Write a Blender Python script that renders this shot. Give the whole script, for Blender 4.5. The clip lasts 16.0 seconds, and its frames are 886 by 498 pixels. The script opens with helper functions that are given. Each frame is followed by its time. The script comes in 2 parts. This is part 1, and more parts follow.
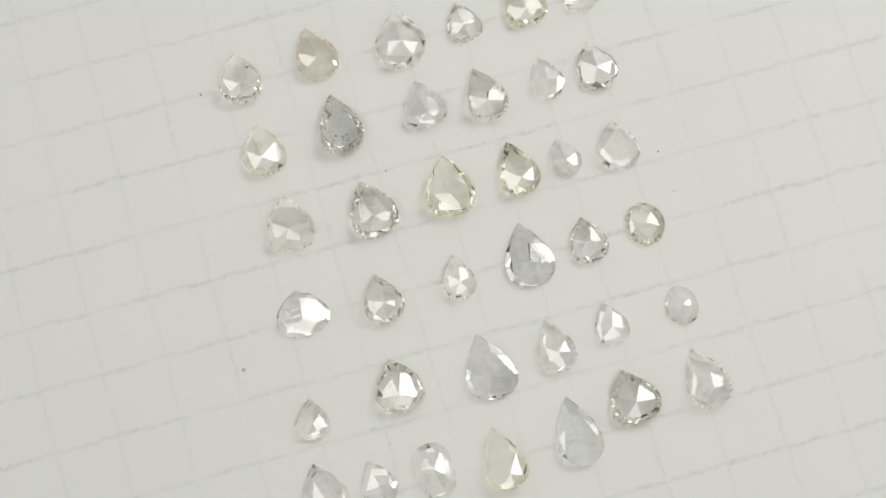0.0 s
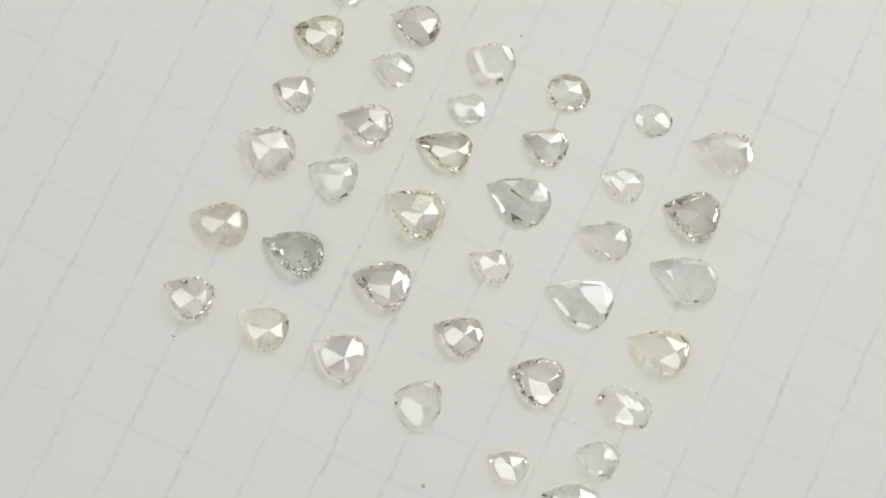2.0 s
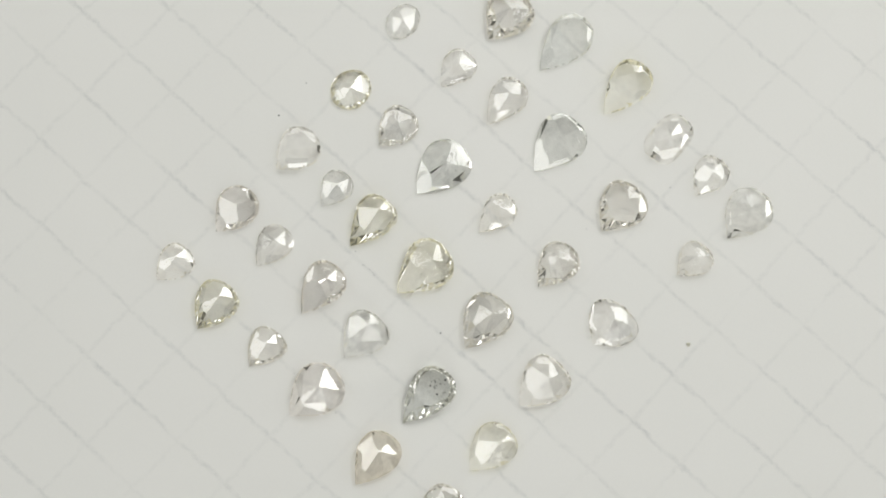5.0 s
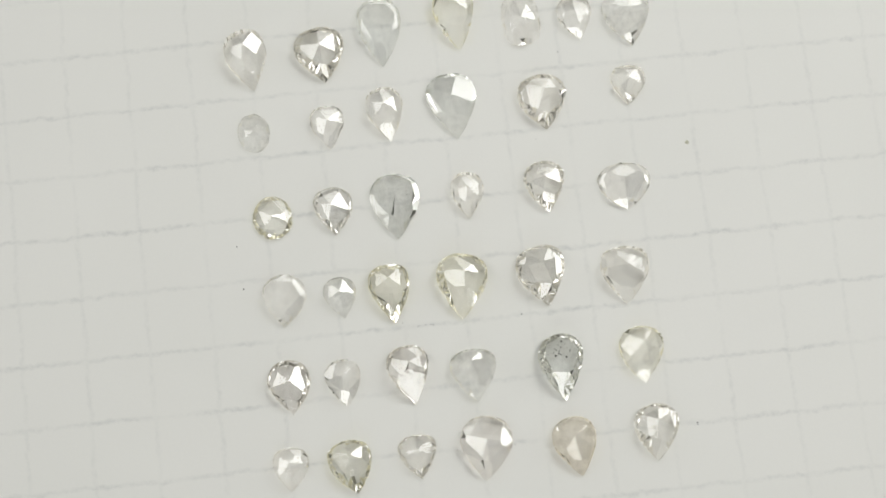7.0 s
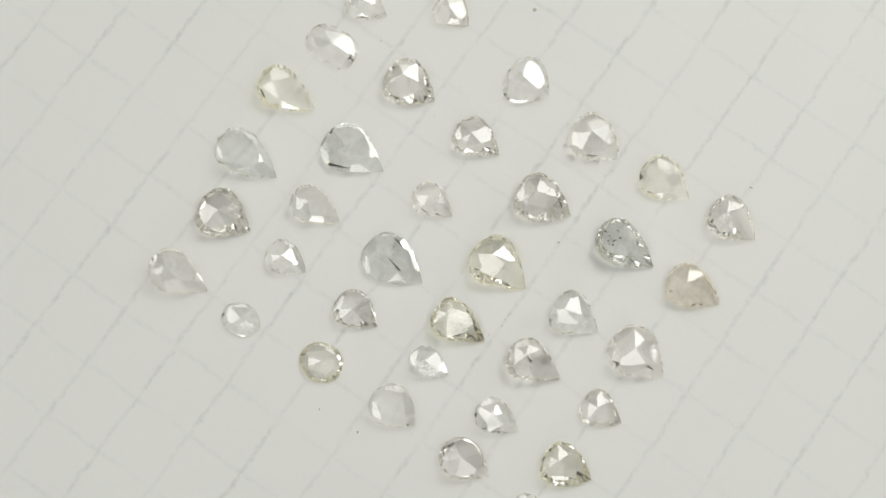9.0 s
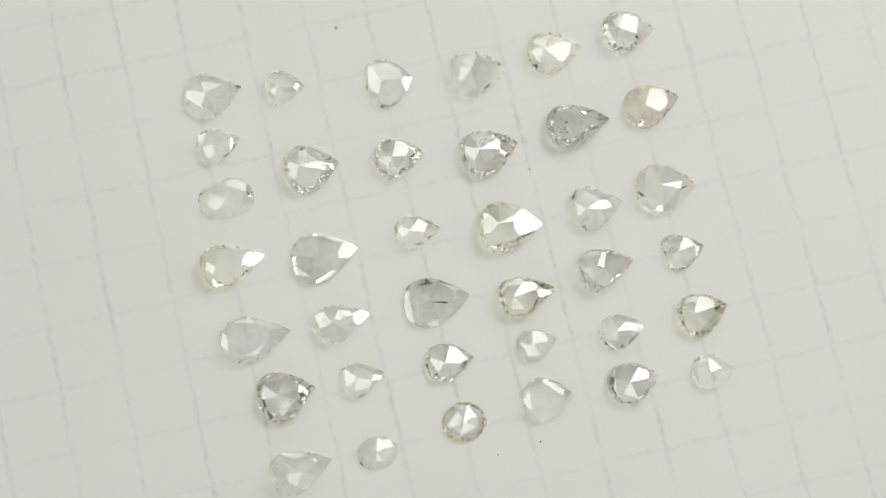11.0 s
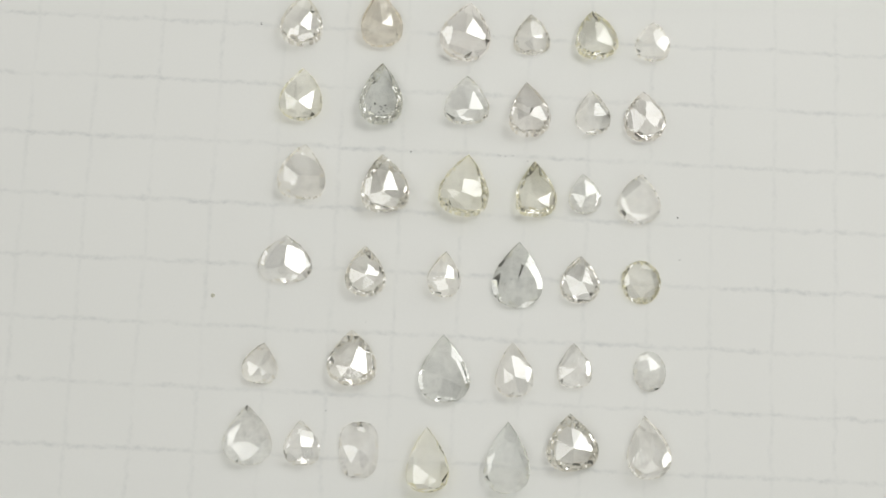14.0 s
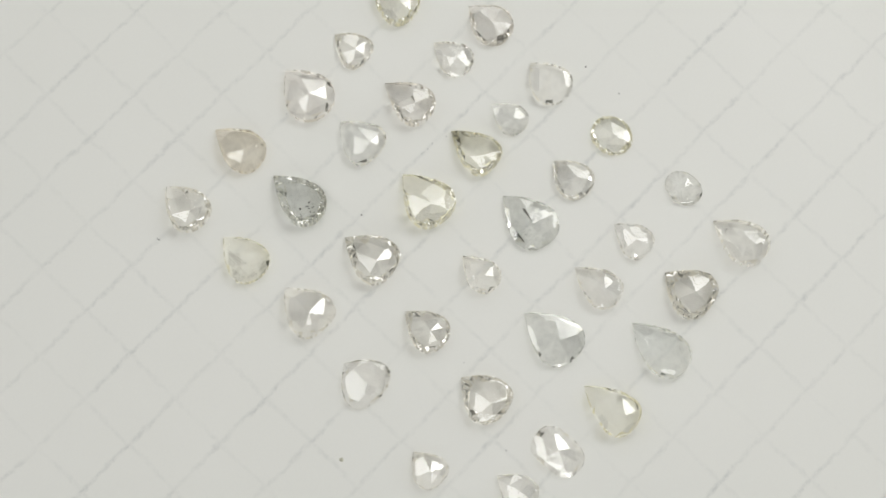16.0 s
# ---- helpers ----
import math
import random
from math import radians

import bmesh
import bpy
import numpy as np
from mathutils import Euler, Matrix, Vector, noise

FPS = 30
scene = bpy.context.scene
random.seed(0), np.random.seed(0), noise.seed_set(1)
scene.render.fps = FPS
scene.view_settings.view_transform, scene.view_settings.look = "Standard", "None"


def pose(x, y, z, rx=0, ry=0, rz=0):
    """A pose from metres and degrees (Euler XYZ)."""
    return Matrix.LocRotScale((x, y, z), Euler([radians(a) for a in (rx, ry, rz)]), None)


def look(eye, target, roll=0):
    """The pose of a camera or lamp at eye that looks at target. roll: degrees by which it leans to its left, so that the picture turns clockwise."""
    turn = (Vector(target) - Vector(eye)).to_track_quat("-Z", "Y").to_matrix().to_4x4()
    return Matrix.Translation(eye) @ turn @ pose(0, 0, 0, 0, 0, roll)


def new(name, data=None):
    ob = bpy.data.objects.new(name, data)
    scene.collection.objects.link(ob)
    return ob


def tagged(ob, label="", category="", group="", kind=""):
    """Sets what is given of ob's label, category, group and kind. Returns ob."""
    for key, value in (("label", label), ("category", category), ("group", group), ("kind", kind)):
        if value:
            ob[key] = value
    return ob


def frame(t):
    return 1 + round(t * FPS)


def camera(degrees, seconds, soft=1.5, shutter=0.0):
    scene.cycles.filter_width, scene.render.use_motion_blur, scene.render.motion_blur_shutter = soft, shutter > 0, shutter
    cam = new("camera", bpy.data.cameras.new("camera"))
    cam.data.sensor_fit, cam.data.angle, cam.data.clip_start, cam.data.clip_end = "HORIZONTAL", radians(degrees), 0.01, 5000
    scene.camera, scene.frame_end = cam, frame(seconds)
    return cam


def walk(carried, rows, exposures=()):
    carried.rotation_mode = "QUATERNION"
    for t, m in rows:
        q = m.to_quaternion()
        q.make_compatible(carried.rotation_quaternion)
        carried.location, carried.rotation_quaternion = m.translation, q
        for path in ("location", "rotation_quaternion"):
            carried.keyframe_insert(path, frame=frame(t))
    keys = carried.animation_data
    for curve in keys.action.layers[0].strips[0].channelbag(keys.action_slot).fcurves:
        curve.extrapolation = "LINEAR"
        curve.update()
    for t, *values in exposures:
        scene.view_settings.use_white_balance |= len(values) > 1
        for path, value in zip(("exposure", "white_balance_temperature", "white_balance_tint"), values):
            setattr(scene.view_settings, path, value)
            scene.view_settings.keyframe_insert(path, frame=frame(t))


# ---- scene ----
MM = 0.001

# camera: fixed, looking steeply down at the turning sheet
cam = camera(24.92, 16.0, soft=1.6)
EYE = pose(-0.00551, -0.03610, 0.15563, 12.693, -1.555, 0)
walk(cam, [(0, EYE), (16, EYE)], [(0, 0.0, 6500, 10), (16, 0.0, 6500, 10)])

# the turn of the sheet in degrees, every half second
TURN = [15.93, 28.29, 40.67, 53.03, 65.13, 77.58, 89.84, 101.62, 113.52,
        125.55, 137.67, 149.86, 162.08, 174.42, 186.49, 198.63, 210.68, 222.89,
        235.17, 247.03, 259.03, 271.04, 283.1, 295.25, 307.54, 319.93, 331.96,
        344.85, 357.38, 369.38, 381.87, 394.09, 406.01]


def turn_at(t):
    """Degrees at t seconds, a smooth curve through TURN."""
    n = min(int(2 * t + 1e-6), 31)
    f = 2 * t - n
    a, b = TURN[n], TURN[n + 1]
    da = (TURN[n + 1] - TURN[n - 1]) / 2 if n > 0 else b - a
    db = (TURN[n + 2] - TURN[n]) / 2 if n < 31 else b - a
    return (a * (1 + 2 * f) * (1 - f) ** 2 + da * f * (1 - f) ** 2
            + b * f * f * (3 - 2 * f) + db * f * f * (f - 1))


# ---- light ----
world = bpy.data.worlds.new("world")
world.use_nodes = True
world.node_tree.nodes["Background"].inputs[0].default_value = (0.9, 0.95, 1.0, 1)
world.node_tree.nodes["Background"].inputs[1].default_value = 0.3
scene.world = world


def softbox(name, eye, target, sx, sy, watts, colour=(0.985, 0.985, 0.945)):
    lamp = bpy.data.lights.new(name, "AREA")
    lamp.shape, lamp.size, lamp.size_y = "RECTANGLE", sx, sy
    lamp.energy, lamp.color = watts, colour
    ob = new(name, lamp)
    ob.matrix_world = look(eye, target)
    return ob


def from_above(azimuth, lean, far):
    """A place at that many degrees round and off the upright, far metres from the sheet."""
    a, b = radians(azimuth), radians(lean)
    return (far * math.sin(b) * math.cos(a), far * math.sin(b) * math.sin(a), far * math.cos(b))


softbox("lamp_right", from_above(42, 39, 0.25), (0, 0, 0), 0.10, 0.14, 0.192)
softbox("lamp_left", from_above(174, 31, 0.30), (0, 0, 0), 0.13, 0.15, 0.178)
softbox("lamp_front", from_above(-69, 24, 0.32), (0, 0, 0), 0.10, 0.08, 0.060)
softbox("lamp_back", from_above(82, 52, 0.34), (0, 0, 0), 0.20, 0.10, 0.15)
# three low lights of no known source, added so that rim facets flash
softbox("fill_low_front", from_above(-88, 56, 0.34), (0, 0, 0), 0.17, 0.09, 0.215)
softbox("fill_low_right", from_above(10, 66, 0.36), (0, 0, 0), 0.10, 0.08, 0.205)
softbox("fill_low_left", from_above(150, 64, 0.36), (0, 0, 0), 0.10, 0.08, 0.09)
# added soft fill from overhead; no ceiling lamp is known here
softbox("fill_ceiling", (1.05, 1.05, 2.25), (1.05, 1.05, 0), 0.7, 0.7, 6.5)


# ---- materials ----
class Nodes:
    """A small helper for node materials."""

    def __init__(self, name):
        self.mat = bpy.data.materials.new(name)
        self.mat.use_nodes = True
        self.tree = self.mat.node_tree
        self.tree.nodes.clear()
        self.out = self.add("ShaderNodeOutputMaterial")

    def add(self, kind, operation="", data_type=""):
        node = self.tree.nodes.new(kind)
        if operation:
            node.operation = operation
        if data_type:
            node.data_type = data_type
        return node

    def put(self, value, socket):
        if hasattr(value, "is_output"):
            self.tree.links.new(value, socket)
        else:
            socket.default_value = value

    def math(self, op, a, b=0.0, c=0.0):
        node = self.add("ShaderNodeMath", operation=op)
        for n, value in enumerate((a, b, c)):
            self.put(value, node.inputs[n])
        return node.outputs[0]

    def noise(self, where, scale, detail=3.0, rough=0.5):
        node = self.add("ShaderNodeTexNoise")
        self.put(where, node.inputs["Vector"])
        node.inputs["Scale"].default_value = scale
        node.inputs["Detail"].default_value = detail
        node.inputs["Roughness"].default_value = rough
        return node.outputs[0]

    def ramp(self, value, lo, hi, a=0.0, b=1.0):
        node = self.add("ShaderNodeMapRange")
        for n, v in enumerate((value, lo, hi, a, b)):
            self.put(v, node.inputs[n])
        return node.outputs[0]

    def mix(self, factor, a, b):
        node = self.add("ShaderNodeMix", data_type="RGBA")
        self.put(factor, node.inputs[0])
        self.put(a, node.inputs[6])
        self.put(b, node.inputs[7])
        return node.outputs[2]


def plain_material(name, colour, rough=0.8, scale=8.0, depth=0.06):
    m = Nodes(name)
    where = m.add("ShaderNodeTexCoord").outputs["Object"]
    tone = m.ramp(m.noise(where, scale, 5), 0.3, 0.7, 1 - depth, 1 + depth)
    bsdf = m.add("ShaderNodeBsdfPrincipled")
    shade = m.add("ShaderNodeVectorMath", operation="SCALE")
    m.put(colour, shade.inputs[0])
    m.put(tone, shade.inputs["Scale"])
    m.put(shade.outputs[0], bsdf.inputs["Base Color"])
    bsdf.inputs["Roughness"].default_value = rough
    m.put(bsdf.outputs[0], m.out.inputs[0])
    return m.mat


def grid_paper_material():
    """White writing paper with a faint printed 5 mm grid; one set of lines is stronger."""
    m = Nodes("grid_paper")
    where = m.add("ShaderNodeTexCoord").outputs["Object"]
    split = m.add("ShaderNodeSeparateXYZ")
    m.put(where, split.inputs[0])
    wander = m.noise(where, 300.0, 3)
    fine = m.noise(where, 1500.0, 2)
    fade = m.noise(where, 120.0, 3, 0.6)
    ink = []
    for axis, start, strength in ((0, 0.12, 0.38), (1, 1.85, 0.85)):
        off = m.math("MULTIPLY_ADD", wander, 0.0006, -0.0003)
        off = m.math("ADD", off, m.math("MULTIPLY_ADD", fine, 0.0005, -0.00025))
        at = m.math("ADD", m.math("ADD", split.outputs[axis], -start * MM), off)
        near = m.math("PINGPONG", at, 2.5 * MM)
        line = m.ramp(near, 0.00004, 0.00026, 1.0, 0.0)
        strong = m.ramp(fade, 0.36, 0.66, 0.15 * strength, strength)
        ink.append(m.math("MULTIPLY", line, strong))
    lines = m.math("MAXIMUM", ink[0], ink[1])
    smudge = m.ramp(m.noise(where, 1000.0, 4, 0.75), 0.42, 0.66, 0.0, 1.25)
    lines = m.math("MULTIPLY", lines, m.math("ADD", smudge, 0.4))
    blotch = m.noise(where, 45.0, 4)
    base = m.mix(m.ramp(blotch, 0.3, 0.7), (0.795, 0.797, 0.775, 1), (0.815, 0.815, 0.795, 1))
    grain = m.ramp(m.noise(where, 5200.0, 3), 0.3, 0.7, 0.0, 0.06)
    base = m.mix(grain, base, (0.66, 0.66, 0.63, 1))
    colour = m.mix(m.math("MULTIPLY", lines, 0.30), base, (0.35, 0.375, 0.39, 1))
    bsdf = m.add("ShaderNodeBsdfPrincipled")
    m.put(colour, bsdf.inputs["Base Color"])
    bsdf.inputs["Roughness"].default_value = 0.85
    bsdf.inputs["Specular IOR Level"].default_value = 0.2
    bump = m.add("ShaderNodeBump")
    bump.inputs["Strength"].default_value = 0.15
    bump.inputs["Distance"].default_value = 0.00003
    m.put(m.noise(where, 2600.0, 4), bump.inputs["Height"])
    m.put(bump.outputs[0], bsdf.inputs["Normal"])
    m.put(bsdf.outputs[0], m.out.inputs[0])
    return m.mat


def gem_material(name, colour, cloud=0.0, cloud_colour=(0.75, 0.75, 0.72, 1), deep=0.0, mirror=0.0, index=2.15):
    """Diamond: clear inside with a bright polish. cloud: how milky it is; deep: how far it bends and traps light;
    mirror: surface gloss that stands in for light thrown back from inside."""
    m = Nodes(name)
    where = m.add("ShaderNodeTexCoord").outputs["Object"]
    inside = m.add("ShaderNodeBsdfTransparent")
    inside.inputs[0].default_value = (*(0.98 * c for c in colour[:3]), 1)
    surface = inside.outputs[0]
    if cloud:
        milk = m.add("ShaderNodeBsdfTranslucent")
        body = m.add("ShaderNodeBsdfDiffuse")
        milk.inputs[0].default_value = body.inputs[0].default_value = cloud_colour
        both = m.add("ShaderNodeMixShader")
        m.put(milk.outputs[0], both.inputs[1])
        m.put(body.outputs[0], both.inputs[2])
        mixed = m.add("ShaderNodeMixShader")
        m.put(m.ramp(m.noise(where, 1400.0, 5, 0.65), 0.35, 0.7, 0.2 * cloud, 1.3 * cloud), mixed.inputs[0])
        m.put(surface, mixed.inputs[1])
        m.put(both.outputs[0], mixed.inputs[2])
        surface = mixed.outputs[0]
    polish = m.add("ShaderNodeBsdfGlossy")
    polish.inputs["Roughness"].default_value = 0.03
    waver = m.add("ShaderNodeBump")
    waver.inputs["Strength"].default_value = 0.5
    waver.inputs["Distance"].default_value = 0.000012
    m.put(m.noise(where, 1700.0, 3, 0.6), waver.inputs["Height"])
    m.put(waver.outputs[0], polish.inputs["Normal"])
    graze = m.add("ShaderNodeLayerWeight").outputs["Facing"]
    straight = max(((index - 1) / (index + 1)) ** 2, mirror)
    sheen = m.math("MULTIPLY_ADD", m.math("POWER", graze, 5.0), 0.2 * (1 - straight), straight)
    shine = m.add("ShaderNodeMixShader")
    m.put(sheen, shine.inputs[0])
    m.put(polish.outputs[0], shine.inputs[2])
    if mirror:
        m.put(surface, shine.inputs[1])
        surface = shine.outputs[0]
    else:  # light that goes to and fro inside comes out again, so little of what passes is lost
        both = m.add("ShaderNodeAddShader")
        m.put(surface, both.inputs[0])
        m.put(shine.outputs[0], both.inputs[1])
        surface = both.outputs[0]
    if deep:
        glass = m.add("ShaderNodeBsdfGlass")
        glass.inputs["IOR"].default_value = 2.4
        glass.inputs["Roughness"].default_value = 0.0
        glass.inputs["Color"].default_value = colour
        mixed = m.add("ShaderNodeMixShader")
        mixed.inputs[0].default_value = deep
        m.put(surface, mixed.inputs[1])
        m.put(glass.outputs[0], mixed.inputs[2])
        surface = mixed.outputs[0]
    m.put(surface, m.out.inputs[0])
    return m.mat


def gem_set(name, colour, cloud=0.0, cloud_colour=(0.75, 0.75, 0.72, 1), edge=(0.97, 0.955, 0.9, 1)):
    """One stone's materials: open facets, deeper ones, and stand-ins for inner reflections: mirroring ones, dark and
    glinting ones of its edge.
    """
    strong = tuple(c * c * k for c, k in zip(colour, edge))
    return [gem_material(name, colour, cloud, cloud_colour),
            gem_material(name + "_deep", colour, cloud, cloud_colour, deep=0.10),
            gem_material(name + "_back", colour, cloud * 0.6, cloud_colour, mirror=0.13),
            gem_material(name + "_edge", strong, cloud * 0.5, cloud_colour, deep=0.95),
            gem_material(name + "_glint", strong, cloud * 0.3, cloud_colour, mirror=0.8),
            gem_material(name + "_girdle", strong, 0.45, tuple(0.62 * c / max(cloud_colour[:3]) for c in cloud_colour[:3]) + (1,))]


PAPER = grid_paper_material()
TABLE = plain_material("pale_laminate", (0.7, 0.7, 0.68), 0.5)
WALL = plain_material("wall_paint", (0.55, 0.55, 0.53), 0.9, 3.0)
FLOOR = plain_material("floor_screed", (0.25, 0.24, 0.23), 0.7, 5.0, 0.15)
DUST = plain_material("dust", (0.10, 0.10, 0.095), 0.9, 4000.0, 0.3)
OLIVE_DUST = plain_material("olive_dust", (0.52, 0.51, 0.42), 0.9, 4000.0, 0.3)
GREY_DUST = plain_material("grey_dust", (0.48, 0.48, 0.48), 0.9, 4000.0, 0.3)
INCLUSION = plain_material("black_inclusion", (0.03, 0.03, 0.03), 0.8, 4000.0, 0.3)
GEM = {
    "clear": gem_set("clear_diamond", (0.997, 0.991, 0.981, 1), 0.04, (0.78, 0.75, 0.72, 1)),
    "white": gem_set("white_diamond", (0.993, 0.989, 0.983, 1), 0.09, (0.77, 0.75, 0.735, 1)),
    "yellow": gem_set("yellow_diamond", (0.994, 0.989, 0.964, 1), 0.07, (0.81, 0.79, 0.65, 1), (0.98, 0.957, 0.83, 1)),
    "straw": gem_set("straw_diamond", (0.993, 0.99, 0.972, 1), 0.05, (0.79, 0.77, 0.68, 1), (0.96, 0.93, 0.76, 1)),
    "beige": gem_set("beige_diamond", (0.966, 0.946, 0.908, 1), 0.2, (0.68, 0.61, 0.52, 1)),
    "pink": gem_set("pinkish_diamond", (0.99, 0.98, 0.972, 1), 0.07, (0.82, 0.77, 0.74, 1)),
    "gray": gem_set("grey_diamond", (0.945, 0.951, 0.946, 1), 0.18, (0.57, 0.58, 0.565, 1)),
    "smoke": gem_set("pale_grey_diamond", (0.966, 0.972, 0.968, 1), 0.14, (0.64, 0.65, 0.64, 1)),
    "milky": gem_set("milky_diamond", (0.985, 0.985, 0.98, 1), 0.22, (0.75, 0.75, 0.735, 1)),
}


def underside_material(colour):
    """A stone's flat back, tinted more or less darkly to imitate facets mirrored there."""
    m = Nodes("underside_painted_reflection")
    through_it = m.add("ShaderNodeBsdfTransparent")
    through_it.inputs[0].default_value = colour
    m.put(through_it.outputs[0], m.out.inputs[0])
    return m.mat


# tones painted into the backs for reflections inside, from none to dark
UNDERSIDE_REFLECTIONS = [underside_material(c) for c in ((1, 1, 1, 1), (0.985, 0.982, 0.977, 1), (0.962, 0.958, 0.952, 1), (0.92, 0.918, 0.912, 1))]
WORDS = {"clear": "clear colourless", "white": "slightly hazy white", "yellow": "pale yellow", "straw": "clear straw-tinted", "beige": "brownish beige",
         "pink": "faintly pinkish", "gray": "smoky grey", "smoke": "pale smoky grey", "milky": "milky cloudy"}


# ---- room and support ----
def linked(name, bm, material, parent=None):
    mesh = bpy.data.meshes.new(name)
    bm.to_mesh(mesh)
    bm.free()
    mesh.materials.append(material)
    ob = new(name, mesh)
    ob.parent = parent
    return ob


def block(name, x0, x1, y0, y1, z0, z1, material, bevel=0.0):
    bm = bmesh.new()
    bmesh.ops.create_cube(bm, size=1)
    for v in bm.verts:
        v.co = ((x0 + x1) / 2 + v.co.x * (x1 - x0), (y0 + y1) / 2 + v.co.y * (y1 - y0), (z0 + z1) / 2 + v.co.z * (z1 - z0))
    if bevel:
        bmesh.ops.bevel(bm, geom=bm.edges[:], offset=bevel, segments=2, affect="EDGES")
    return linked(name, bm, material)


PAPER_THICK = 0.10 * MM
tagged(block("plinth", -0.6, 0.6, -0.4, 0.4, -0.75, -PAPER_THICK, TABLE, 0.003),
       "pale plain support under the sheet of paper", "plinth", kind="structure")
tagged(block("floor", -1.6, 1.6, -1.6, 1.6, -0.85, -0.75, FLOOR), "plain grey floor", "floor", kind="structure")
tagged(block("ceiling", -1.6, 1.6, -1.6, 1.6, 2.3, 2.4, WALL), "plain painted ceiling", "ceiling", kind="structure")
tagged(block("wall_north", -1.6, 1.6, 1.5, 1.6, -0.75, 2.3, WALL), "plain painted wall", "wall", kind="structure")
tagged(block("wall_south", -1.6, 1.6, -1.6, -1.5, -0.75, 2.3, WALL), "plain painted wall", "wall", kind="structure")
tagged(block("wall_east", 1.5, 1.6, -1.5, 1.5, -0.75, 2.3, WALL), "plain painted wall", "wall", kind="structure")
tagged(block("wall_west", -1.6, -1.5, -1.5, 1.5, -0.75, 2.3, WALL), "plain painted wall", "wall", kind="structure")

# ---- the sheet ----
RIDERS = []  # everything that turns with the sheet, with its pose on it


def riding(ob, m):
    ob.matrix_world = pose(0, 0, 0, 0, 0, turn_at(0)) @ m
    RIDERS.append((ob, m))
    return ob


sheet = block("grid_paper", -0.085, 0.085, -0.085, 0.085, -PAPER_THICK, 0, PAPER)
tagged(riding(sheet, Matrix()), "white paper with a faint grey printed square grid", "paper")


# ---- the stones ----
def outline(kind, length, width, belly, count, point=1.7, blunt=0.9):
    """The stone's edge seen from above, anticlockwise from its round end; the origin lies at its belly."""
    pts = []
    for n in range(count):
        a = 2 * math.pi * n / count
        c, s = math.cos(a), math.sin(a)
        if kind == "oval":
            pts.append((c * length / 2, s * width / 2))
        elif kind == "cushion":
            e = 0.72
            pts.append((math.copysign(abs(c) ** e, c) * length / 2, math.copysign(abs(s) ** e, s) * width / 2))
        elif c >= 0:
            pts.append((abs(c) ** blunt * length * (1 - belly), math.copysign(abs(s) ** 0.9, s) * width / 2))
        else:
            f = abs(math.atan2(-c, abs(s))) / (math.pi / 2)
            pts.append((-f * length * belly, math.copysign((1 - f ** point) * width / 2, s)))
    return pts


def reach(pts, angle):
    """How far the edge lies from the origin in a direction."""
    way = Vector((math.cos(angle), math.sin(angle)))
    for (ax, ay), (bx, by) in zip(pts, pts[1:] + pts[:1]):
        edge = Vector((bx - ax, by - ay))
        det = way.x * -edge.y + edge.x * way.y
        if abs(det) < 1e-12:
            continue
        r = (ax * -edge.y + edge.x * ay) / det
        k = (way.x * ay - way.y * ax) / det
        if r > 0 and -1e-6 <= k <= 1 + 1e-6:
            return r
    return 0.0


def cut_away(bm, gx, gy, c):
    """Grind one flat facet: nothing stays above z = c - gx x - gy y."""
    cut = bmesh.ops.bisect_plane(bm, geom=bm.verts[:] + bm.edges[:] + bm.faces[:], dist=1e-5,
                                 plane_co=(0, 0, c), plane_no=(gx, gy, 1), clear_outer=True)
    ring = [g for g in cut["geom_cut"] if isinstance(g, bmesh.types.BMEdge) and len(g.link_faces) == 1]
    if len(ring) > 2:
        bmesh.ops.edgeloop_fill(bm, edges=ring)


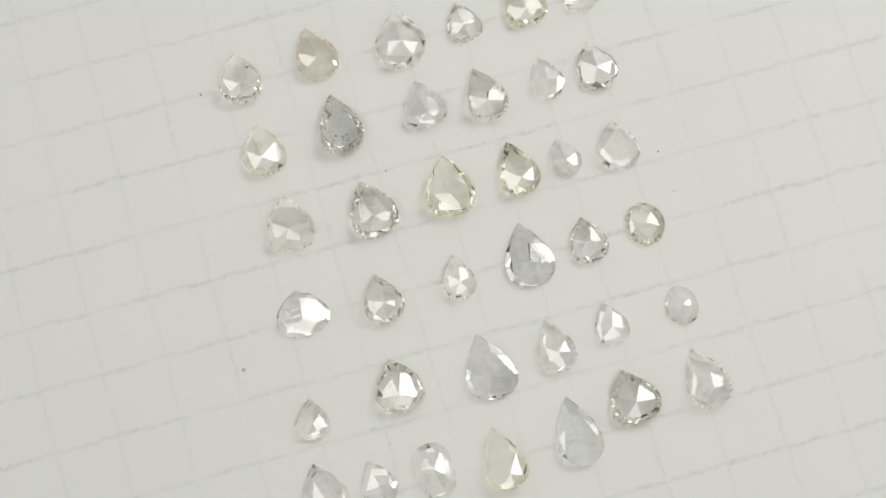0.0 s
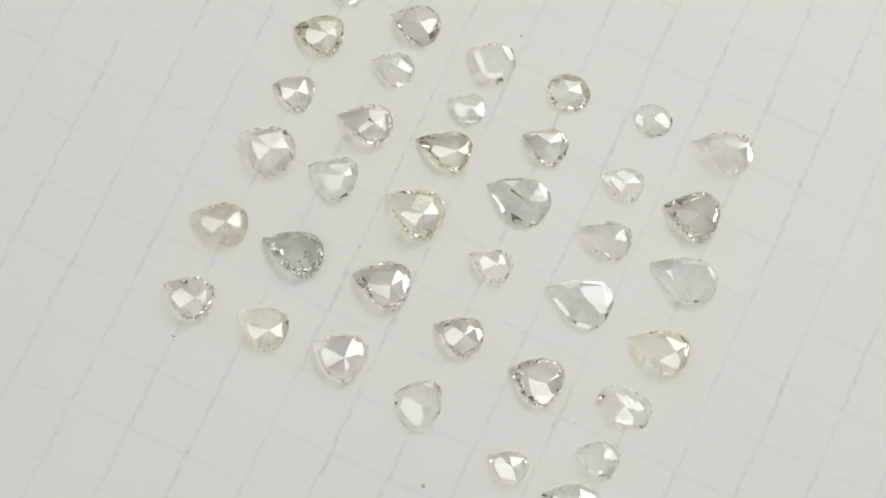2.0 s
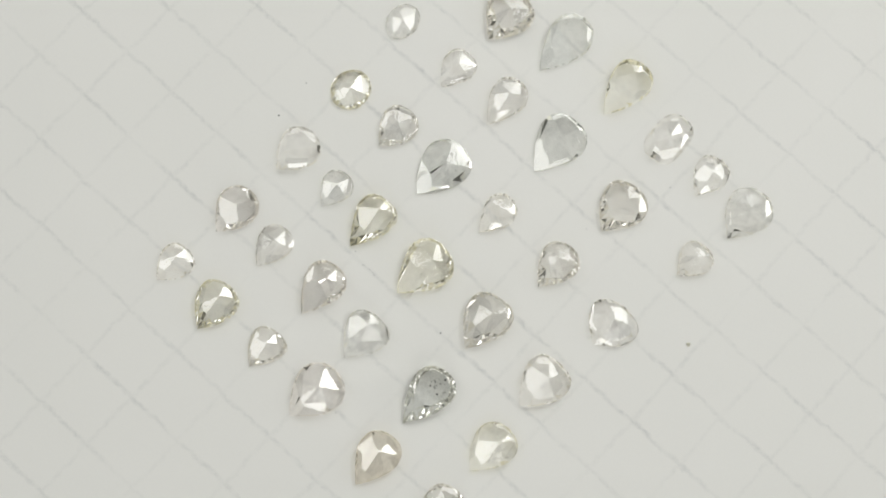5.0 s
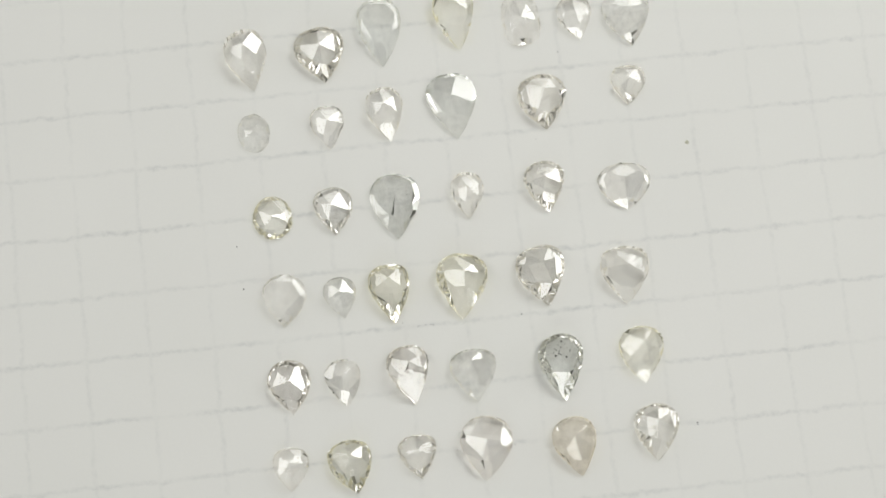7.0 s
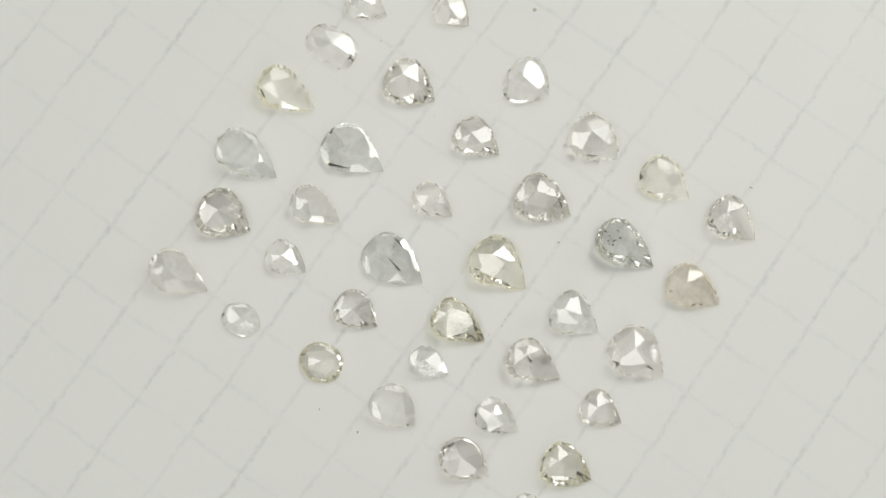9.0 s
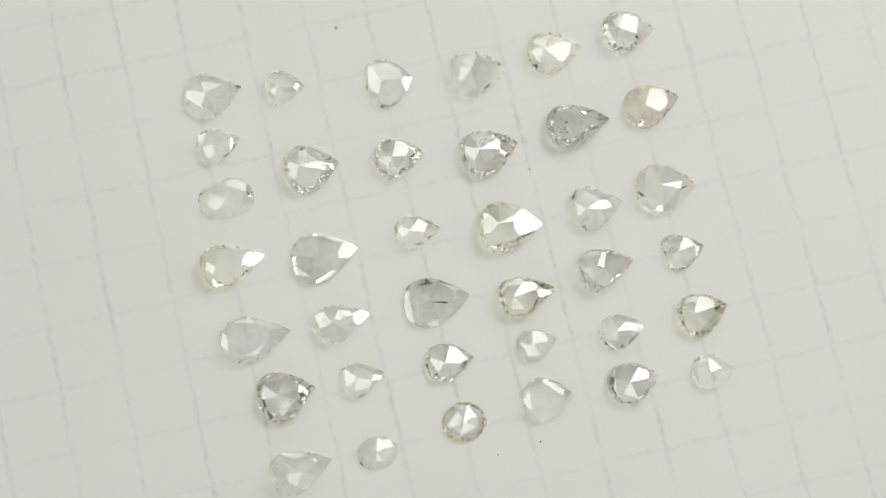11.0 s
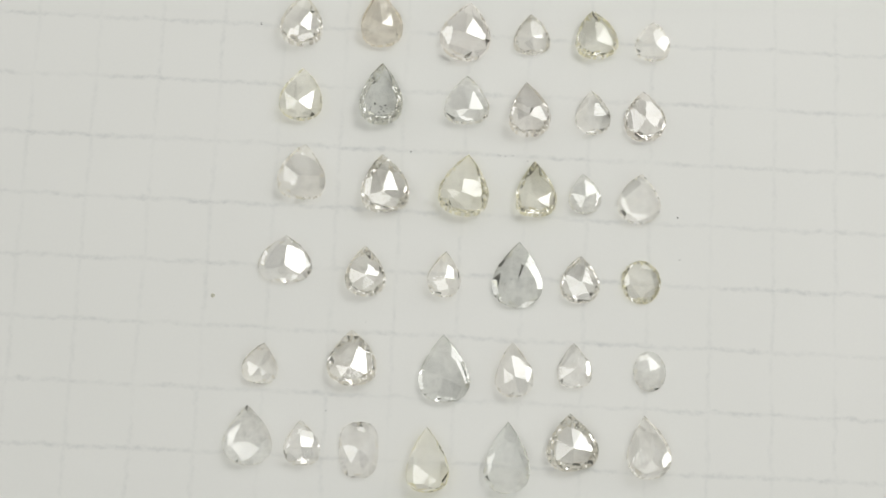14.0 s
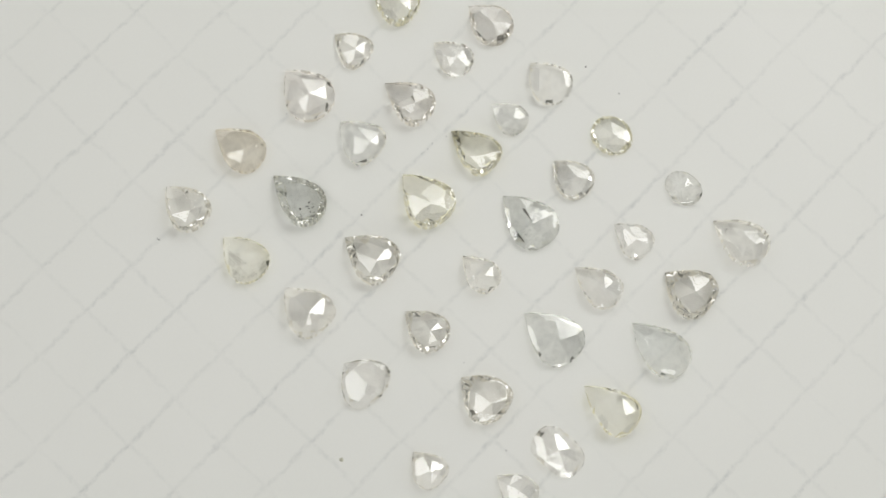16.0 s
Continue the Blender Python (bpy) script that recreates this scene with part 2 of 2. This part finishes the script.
def stone(x, y, angle, length, width, belly, tint, kind="pear", star=6, inner=0.6, rim=14, slope=14.0,
          top=0.0, dark_edge=False, back_tone=1, note="", point=1.58, blunt=0.9, peak=(0.0, 0.0), faces=()):
    """A rose-cut stone: flat underneath, star facets that fall from a low peak (or lie round a flat top), then
    two rings of steeper facets down to the edge. x, y: its tip on the sheet (for round ones too, the end), in
    millimetres. faces: the degrees towards which the star's facets fall (0 the round end, 180 the tip); without them
    they stand evenly, with an edge towards the tip."""
    chance = random.Random(500 + len(RIDERS))
    mid = 0.5 if kind != "pear" else belly
    pts = outline(kind, length, width, belly, 56, point, blunt)
    swing = [(k, chance.uniform(0, 6.28), chance.uniform(0.004, 0.014)) for k in (2, 3, 5)]
    pts = [(px * w, py * w) for px, py in pts for w in [1 + sum(b * math.sin(k * math.atan2(py, px) + o) for k, o, b in swing)]]
    lively = (0.2, 0.14, 0.38, 0.28) if rim >= 14 else (0.46, 0.22, 0.18, 0.14)
    if dark_edge:
        lively = (0.12, 0.1, 0.52, 0.26)
    edge = 0.045 * width
    ox, oy = peak[0] * width, peak[1] * width
    planes = []  # z = c - gx x - gy y

    def height(px, py):
        return min((c - gx * px - gy * py for gx, gy, c in planes), default=0.0)

    def facet(azimuth, steep, share):
        """A facet that starts at that share of the way from the peak to the edge."""
        r = reach(pts, azimuth) * share
        qx, qy = ox * (1 - share) + r * math.cos(azimuth), oy * (1 - share) + r * math.sin(azimuth)
        fall = math.tan(radians(steep)) * (0.5 * width / max(reach(pts, azimuth), 0.2 * width)) ** 0.75
        gx, gy = fall * math.cos(azimuth), fall * math.sin(azimuth)
        planes.append((gx, gy, height(qx, qy) + gx * qx + gy * qy))

    if top:
        planes.append((0.012 * chance.uniform(-1, 1), 0.012 * chance.uniform(-1, 1), 0.0))
    broad = [radians(a) for a in faces] or [math.pi + 2 * math.pi * (n + 0.5) / star + chance.uniform(-0.2, 0.2) for n in range(star)]
    star = len(broad)
    for a in broad:
        facet(a, slope * chance.uniform(0.84, 1.14) * (1.35 if top else 1.0), top * chance.uniform(0.94, 1.04))
    if not top:
        for a in broad:
            for turn in ((0,) if star > 4 else (-0.5, 0, 0.5)):
                share = inner * chance.uniform(0.85, 1.15)
                if kind == "pear" and math.cos(a + turn) < -0.75:  # the star reaches further down to the tip
                    share = max(share, chance.uniform(0.84, 0.9))
                facet(a + turn + chance.uniform(-0.2, 0.2), slope * 1.95 * chance.uniform(0.88, 1.12), share)
    for n in range(rim):
        a = math.pi + 2 * math.pi * (n + 0.5) / rim + chance.uniform(-0.08, 0.08)
        narrow = min(0.1, max(0.0, 0.35 * (reach(pts, a) / width - 0.55)))  # towards the tip they stay small
        facet(a, slope * 3.0 * chance.uniform(0.88, 1.12), chance.uniform(0.8, 0.87) + narrow)
    raise_by = edge - min(height(px, py) for px, py in pts)
    bm = bmesh.new()
    low = [bm.verts.new((px * 0.985, py * 0.985, 0)) for px, py in pts]
    waist = [bm.verts.new((px, py, edge * 0.6)) for px, py in pts]
    high = [bm.verts.new((px, py, width)) for px, py in pts]
    bm.faces.new(low[::-1])
    bm.faces.new(high)
    for under, over in ((low, waist), (waist, high)):
        for n in range(len(pts)):
            m = (n + 1) % len(pts)
            bm.faces.new((under[n], under[m], over[m], over[n]))
    for gx, gy, c in planes:
        cut_away(bm, gx, gy, c + raise_by)
    for v in bm.verts:
        v.co *= MM
    bmesh.ops.recalc_face_normals(bm, faces=bm.faces[:])
    bm.normal_update()
    bm.faces.index_update()

    def spread(f):
        c = f.calc_center_median() / MM
        return math.hypot(c.x, c.y) / max(0.01, reach(pts, math.atan2(c.y, c.x)))

    def lean_of(f):
        return math.degrees(f.normal.angle((0, 0, 1), 0))

    # break the edge of the crown into small uneven facets
    passes = ((0.84, 0.01),)
    if rim >= 14:
        passes = ((0.76, 0.024), (0.76, 0.014), (0.78, 0.009))
    if dark_edge:
        passes = ((0.68, 0.026), (0.68, 0.016), (0.7, 0.01))
    for share, rough in passes:
        belt = [f for f in bm.faces if lean_of(f) < 62 and spread(f) > share and chance.random() < (0.85 if rim >= 14 else 0.5)]
        for v in bmesh.ops.poke(bm, faces=belt)["verts"]:
            v.co += v.normal * MM * width * chance.uniform(-0.5 * rough, rough)
        bm.normal_update()
    bm.faces.index_update()
    sets = {"crown": [], "table_facet": [], "girdle": [], "base_facet": []}
    for f in bm.faces:
        steep = lean_of(f)
        size = f.calc_area() / (width * length * MM * MM)
        if steep > 120:
            f.material_index = 5
            sets["base_facet"].append(f.index)
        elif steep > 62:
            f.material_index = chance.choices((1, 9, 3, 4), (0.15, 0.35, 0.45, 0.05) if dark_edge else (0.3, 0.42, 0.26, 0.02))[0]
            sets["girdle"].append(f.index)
        elif top and steep < 6 and size > 0.05:
            f.material_index = 0
            sets["table_facet"].append(f.index)
        else:
            # dark and glinting copies, dealt at random, stand in for sparkle from inside
            if size < 0.007:
                f.material_index = chance.choices((0, 1, 3, 4), lively)[0]
            else:
                f.material_index = chance.choices((0, 1, 2), (0.68, 0.14, 0.18))[0]
            sets["crown"].append(f.index)
    ob = new("diamond")
    ob.empty_display_size = MM
    for name, kept in sets.items():
        if not kept:
            continue
        part_bm = bm.copy()
        part_bm.faces.ensure_lookup_table()
        kept = set(kept)
        bmesh.ops.delete(part_bm, geom=[f for f in part_bm.faces if f.index not in kept], context="FACES")
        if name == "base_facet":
            # random cuts and tones paint in the facets' reflections
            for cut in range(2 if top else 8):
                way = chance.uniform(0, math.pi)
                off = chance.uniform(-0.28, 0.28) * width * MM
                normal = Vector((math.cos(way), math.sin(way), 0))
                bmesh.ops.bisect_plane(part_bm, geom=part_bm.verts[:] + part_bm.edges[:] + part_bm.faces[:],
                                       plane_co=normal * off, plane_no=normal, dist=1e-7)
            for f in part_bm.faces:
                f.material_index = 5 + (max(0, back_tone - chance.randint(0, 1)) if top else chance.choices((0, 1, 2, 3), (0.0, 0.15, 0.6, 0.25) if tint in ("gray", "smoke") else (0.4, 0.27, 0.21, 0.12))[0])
        piece = linked(name, part_bm, GEM[tint][0], ob)
        for extra in (*GEM[tint][1:5], *UNDERSIDE_REFLECTIONS, GEM[tint][5]):
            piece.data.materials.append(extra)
    bm.free()
    shape = {"pear": "pear-shaped", "oval": "oval", "cushion": "cushion-shaped"}[kind]
    tagged(ob, f"{WORDS[tint]} {shape} rose-cut diamond{' ' + note if note else ''} on paper", "diamond",
           group="diamonds laid out in rows")
    a = radians(angle)
    back = length * mid
    m = pose((x + back * math.cos(a)) * MM, (y + back * math.sin(a)) * MM, 0.015 * MM, 0, 0, angle)
    riding(ob, m)
    return ob


# row by row, from the row whose tips point off the sheet
stone(-13.43, 19.6, -92.6, 4.43, 3.4, 0.66, "clear", rim=18, note="with lively edge facets", blunt=0.72, peak=(0.06, -0.02), faces=(30, 110, 158, 205, 275, 330))
stone(-7.38, 20.08, -84, 4.67, 3.39, 0.66, "beige", rim=10, blunt=0.8, faces=(20, 108, 155, 205, 272, 330))
stone(0.1, 19.6, -96, 4.97, 4.11, 0.62, "pink", rim=12, faces=(345, 60, 117, 180, 235, 282))
stone(5.04, 18.89, -86, 3.43, 2.99, 0.64, "clear", rim=16, note="small and lively", star=6, blunt=0.6)
stone(10.1, 19.52, -82, 4.15, 3.43, 0.64, "straw", rim=18, note="with lively edge facets", blunt=0.62, peak=(0.1, -0.03), faces=(40, 100, 165, 215, 275, 330))
stone(15.19, 18.85, -94, 3.43, 2.74, 0.62, "clear", rim=10, note="small", blunt=0.58, peak=(0.05, 0.06), faces=(25, 100, 185, 235, 285, 330))

stone(-13.19, 13.31, -91, 4.42, 3.47, 0.62, "yellow", rim=12, blunt=0.75, peak=(0.12, -0.06), faces=(30, 95, 150, 210, 280, 335))
spotted = stone(-6.81, 14.09, -89.7, 5.22, 3.49, 0.68, "smoke", star=8, rim=22, top=0.72, dark_edge=True, note="with black inclusions")
stone(0.04, 13.45, -88, 4.18, 3.56, 0.68, "milky", rim=10, blunt=0.65, peak=(0.1, 0.05), faces=(55, 120, 190, 240, 300, 352))
stone(4.92, 13.08, -84, 4.62, 3.29, 0.68, "pink", rim=20, note="with a glittering edge", peak=(0.02, -0.03), faces=(20, 102, 155, 205, 265, 325))
stone(10.16, 12.71, -85, 3.74, 2.81, 0.65, "white", rim=10, note="small", blunt=0.72, faces=(50, 120, 190, 250, 310))
stone(14.42, 12.83, -87, 4.26, 3.37, 0.60, "pink", rim=14, faces=(5, 80, 140, 190, 280))

stone(-12.64, 6.88, -93, 4.53, 3.84, 0.64, "clear", rim=12, blunt=0.6, peak=(0.02, -0.04), faces=(5, 60, 140, 210, 280, 325))
stone(-6.46, 6.39, -83, 4.75, 3.87, 0.66, "clear", note="with a bright broken edge", rim=16, blunt=0.6, peak=(0.05, -0.05), faces=(10, 60, 115, 180, 245, 305))
stone(0.48, 6.68, -95, 5.03, 4.07, 0.66, "yellow", rim=14, blunt=0.78, peak=(0.05, -0.03), faces=(45, 130, 190, 245, 290, 350))
stone(5.81, 6.5, -87, 4.63, 3.21, 0.68, "yellow", rim=14, blunt=0.6, peak=(0.12, 0.0), faces=(35, 92, 150, 210, 265, 325))
stone(9.7, 5.72, -84, 3.38, 2.57, 0.64, "milky", rim=8, note="small", faces=(0, 72, 140, 220, 292))
stone(14.48, 5.9, -95, 4.18, 3.37, 0.60, "white", rim=10, top=0.62, note="with a flat top", faces=(2, 60, 132, 228, 300))

stone(-13.73, -0.66, -89, 3.89, 4.23, 0.66, "white", rim=8, note="broad and three-sided", point=2.0, inner=0.84, slope=12.0, faces=(355, 115, 238))
stone(-7.41, -1.17, -87, 4.11, 3.22, 0.65, "clear", rim=16, note="with lively edge facets", faces=(15, 70, 125, 200, 280, 330))
stone(-0.97, -1.34, -92, 3.66, 2.67, 0.66, "clear", rim=12, note="small", faces=(5, 60, 120, 205, 265, 310))
clouded = stone(4.82, -0.27, -91, 5.32, 4.03, 0.63, "gray", rim=12, back_tone=3, note="with a low broad crown", slope=5.0, inner=0.72, faces=(50, 110, 170, 215, 280, 345))
stone(9.72, -1.05, -90, 3.89, 3.09, 0.62, "white", rim=14, blunt=0.7, peak=(0.0, 0.05), faces=(2, 50, 125, 205, 290))
stone(14.51, -1.29, -87, 3.5, 3.13, 0.5, "straw", kind="oval", rim=22, note="nearly round", faces=(35, 100, 165, 205, 270, 325))

stone(-14.9, -9.37, -96, 3.27, 2.8, 0.64, "clear", rim=12, note="small", blunt=0.7, faces=(30, 97, 150, 210, 297, 350))
stone(-8.09, -7.97, -87, 4.47, 3.89, 0.63, "clear", note="with a glittering edge", rim=20, blunt=0.75, peak=(0.1, -0.04), faces=(5, 60, 105, 180, 235, 287))
stone(-0.86, -8.06, -87, 5.37, 4.06, 0.66, "smoke", note="with a wide crown", slope=6.0, inner=0.74, faces=(30, 95, 155, 215, 285), rim=12)
stone(4.59, -8.29, -86, 4.46, 2.97, 0.68, "white", rim=10, note="slender", faces=(45, 102, 150, 205, 278, 330))
stone(9.4, -8.23, -87, 3.53, 2.71, 0.62, "white", rim=10, note="small", blunt=0.66, faces=(45, 105, 170, 225, 278, 340))
stone(15.36, -8.59, -87, 3.18, 2.56, 0.5, "milky", kind="oval", rim=10, note="small", faces=(30, 92, 150, 215, 297))

stone(-15.91, -14.33, -86, 4.75, 3.81, 0.63, "milky", rim=12, faces=(20, 80, 140, 190, 235, 292))
stone(-11.69, -15.36, -84, 3.49, 2.83, 0.63, "white", rim=8, note="small", blunt=0.62, inner=0.7, faces=(45, 135, 225, 315))
stone(-7.18, -15.29, -86.6, 4.31, 3.09, 0.5, "white", kind="cushion", rim=12, faces=(40, 95, 150, 220, 292, 340))
stone(-1.84, -15.37, -87, 5.11, 3.32, 0.70, "straw", rim=12, note="slender", blunt=0.72, peak=(0.12, 0.03), faces=(30, 95, 170, 200, 285, 335))
stone(4.5, -14.73, -90, 5.56, 3.61, 0.64, "smoke", star=7, rim=10, top=0.72, note="with a flat top")
stone(9.28, -13.77, -85, 4.56, 4.01, 0.64, "clear", rim=18, dark_edge=True, note="broad and lively", blunt=0.75, faces=(30, 112, 165, 215, 277, 335))
stone(15.11, -13.65, -83, 5.03, 3.33, 0.66, "white", rim=8, blunt=0.8, peak=(0.12, 0.02), faces=(10, 75, 112, 202, 252))


# dark grains inside two of the stones
def inclusions(ob, count, size, x0, x1, y0, y1, seed):
    for n in range(count):
        chance = random.Random(seed + n)
        bm = bmesh.new()
        bmesh.ops.create_icosphere(bm, subdivisions=1, radius=size * MM * chance.uniform(0.4, 1.7))
        for v in bm.verts:
            v.co *= chance.uniform(0.6, 1.3)
        grain = linked("inclusion", bm, INCLUSION, ob)
        grain.location = (MM * chance.uniform(x0, x1), MM * chance.uniform(y0, y1), MM * chance.uniform(0.2, 0.4))
        tagged(grain, "tiny black inclusion")


inclusions(spotted, 16, 0.055, -0.1, 1.2, -1.1, 0.5, 40)
inclusions(clouded, 5, 0.035, -0.9, 1.2, -1.0, 0.9, 70)


# ---- dust on the sheet ----
def speck(x, y, size, material, label):
    chance = random.Random(int(abs(x * 100)))
    bm = bmesh.new()
    bmesh.ops.create_icosphere(bm, subdivisions=2, radius=size * MM)
    for v in bm.verts:
        v.co = v.co * chance.uniform(0.75, 1.2)
        v.co.z *= 0.2
    low = min(v.co.z for v in bm.verts)
    for v in bm.verts:
        v.co.z -= low
    ob = tagged(linked("dust_speck", bm, material), label, "dust")
    riding(ob, pose(x * MM, y * MM, 0, 0, 0, 30))


speck(-19.21, -5.80, 0.17, OLIVE_DUST, "small olive brown dust speck on grid paper")
speck(17.43, 2.44, 0.065, DUST, "tiny black dust speck on grid paper")
speck(-16.86, 16.86, 0.06, DUST, "tiny dark dust speck on grid paper")
speck(-4.18, 6.79, 0.055, DUST, "tiny dark dust speck on a printed line")
speck(17.66, -1.04, 0.05, DUST, "tiny dark dust speck on grid paper")
for x, y, size in (
    (3.05, 6.83, 0.05),
    (3.41, 6.81, 0.035),
    (3.96, 6.84, 0.04),
    (5.25, 6.48, 0.05),
    (4.06, 6.91, 0.05),
    (3.46, 6.81, 0.045),
    (2.85, 6.90, 0.05),
    (-9.77, -14.49, 0.06),
    (-7.07, -7.33, 0.04),
    (-16.88, 17.00, 0.06),
    (2.10, 16.93, 0.04),
    (-2.42, 17.00, 0.05),
):
    speck(x, y, size, GREY_DUST, "tiny grey crumb on grid paper")


def motions():
    """The sheet turns about the upright axis, and all that lies on it goes round with it."""
    times = [n * 0.2 for n in range(81)]
    turns = [pose(0, 0, 0, 0, 0, turn_at(t)) for t in times]
    for ob, m in RIDERS:
        walk(ob, [(t, r @ m) for t, r in zip(times, turns)])


motions()
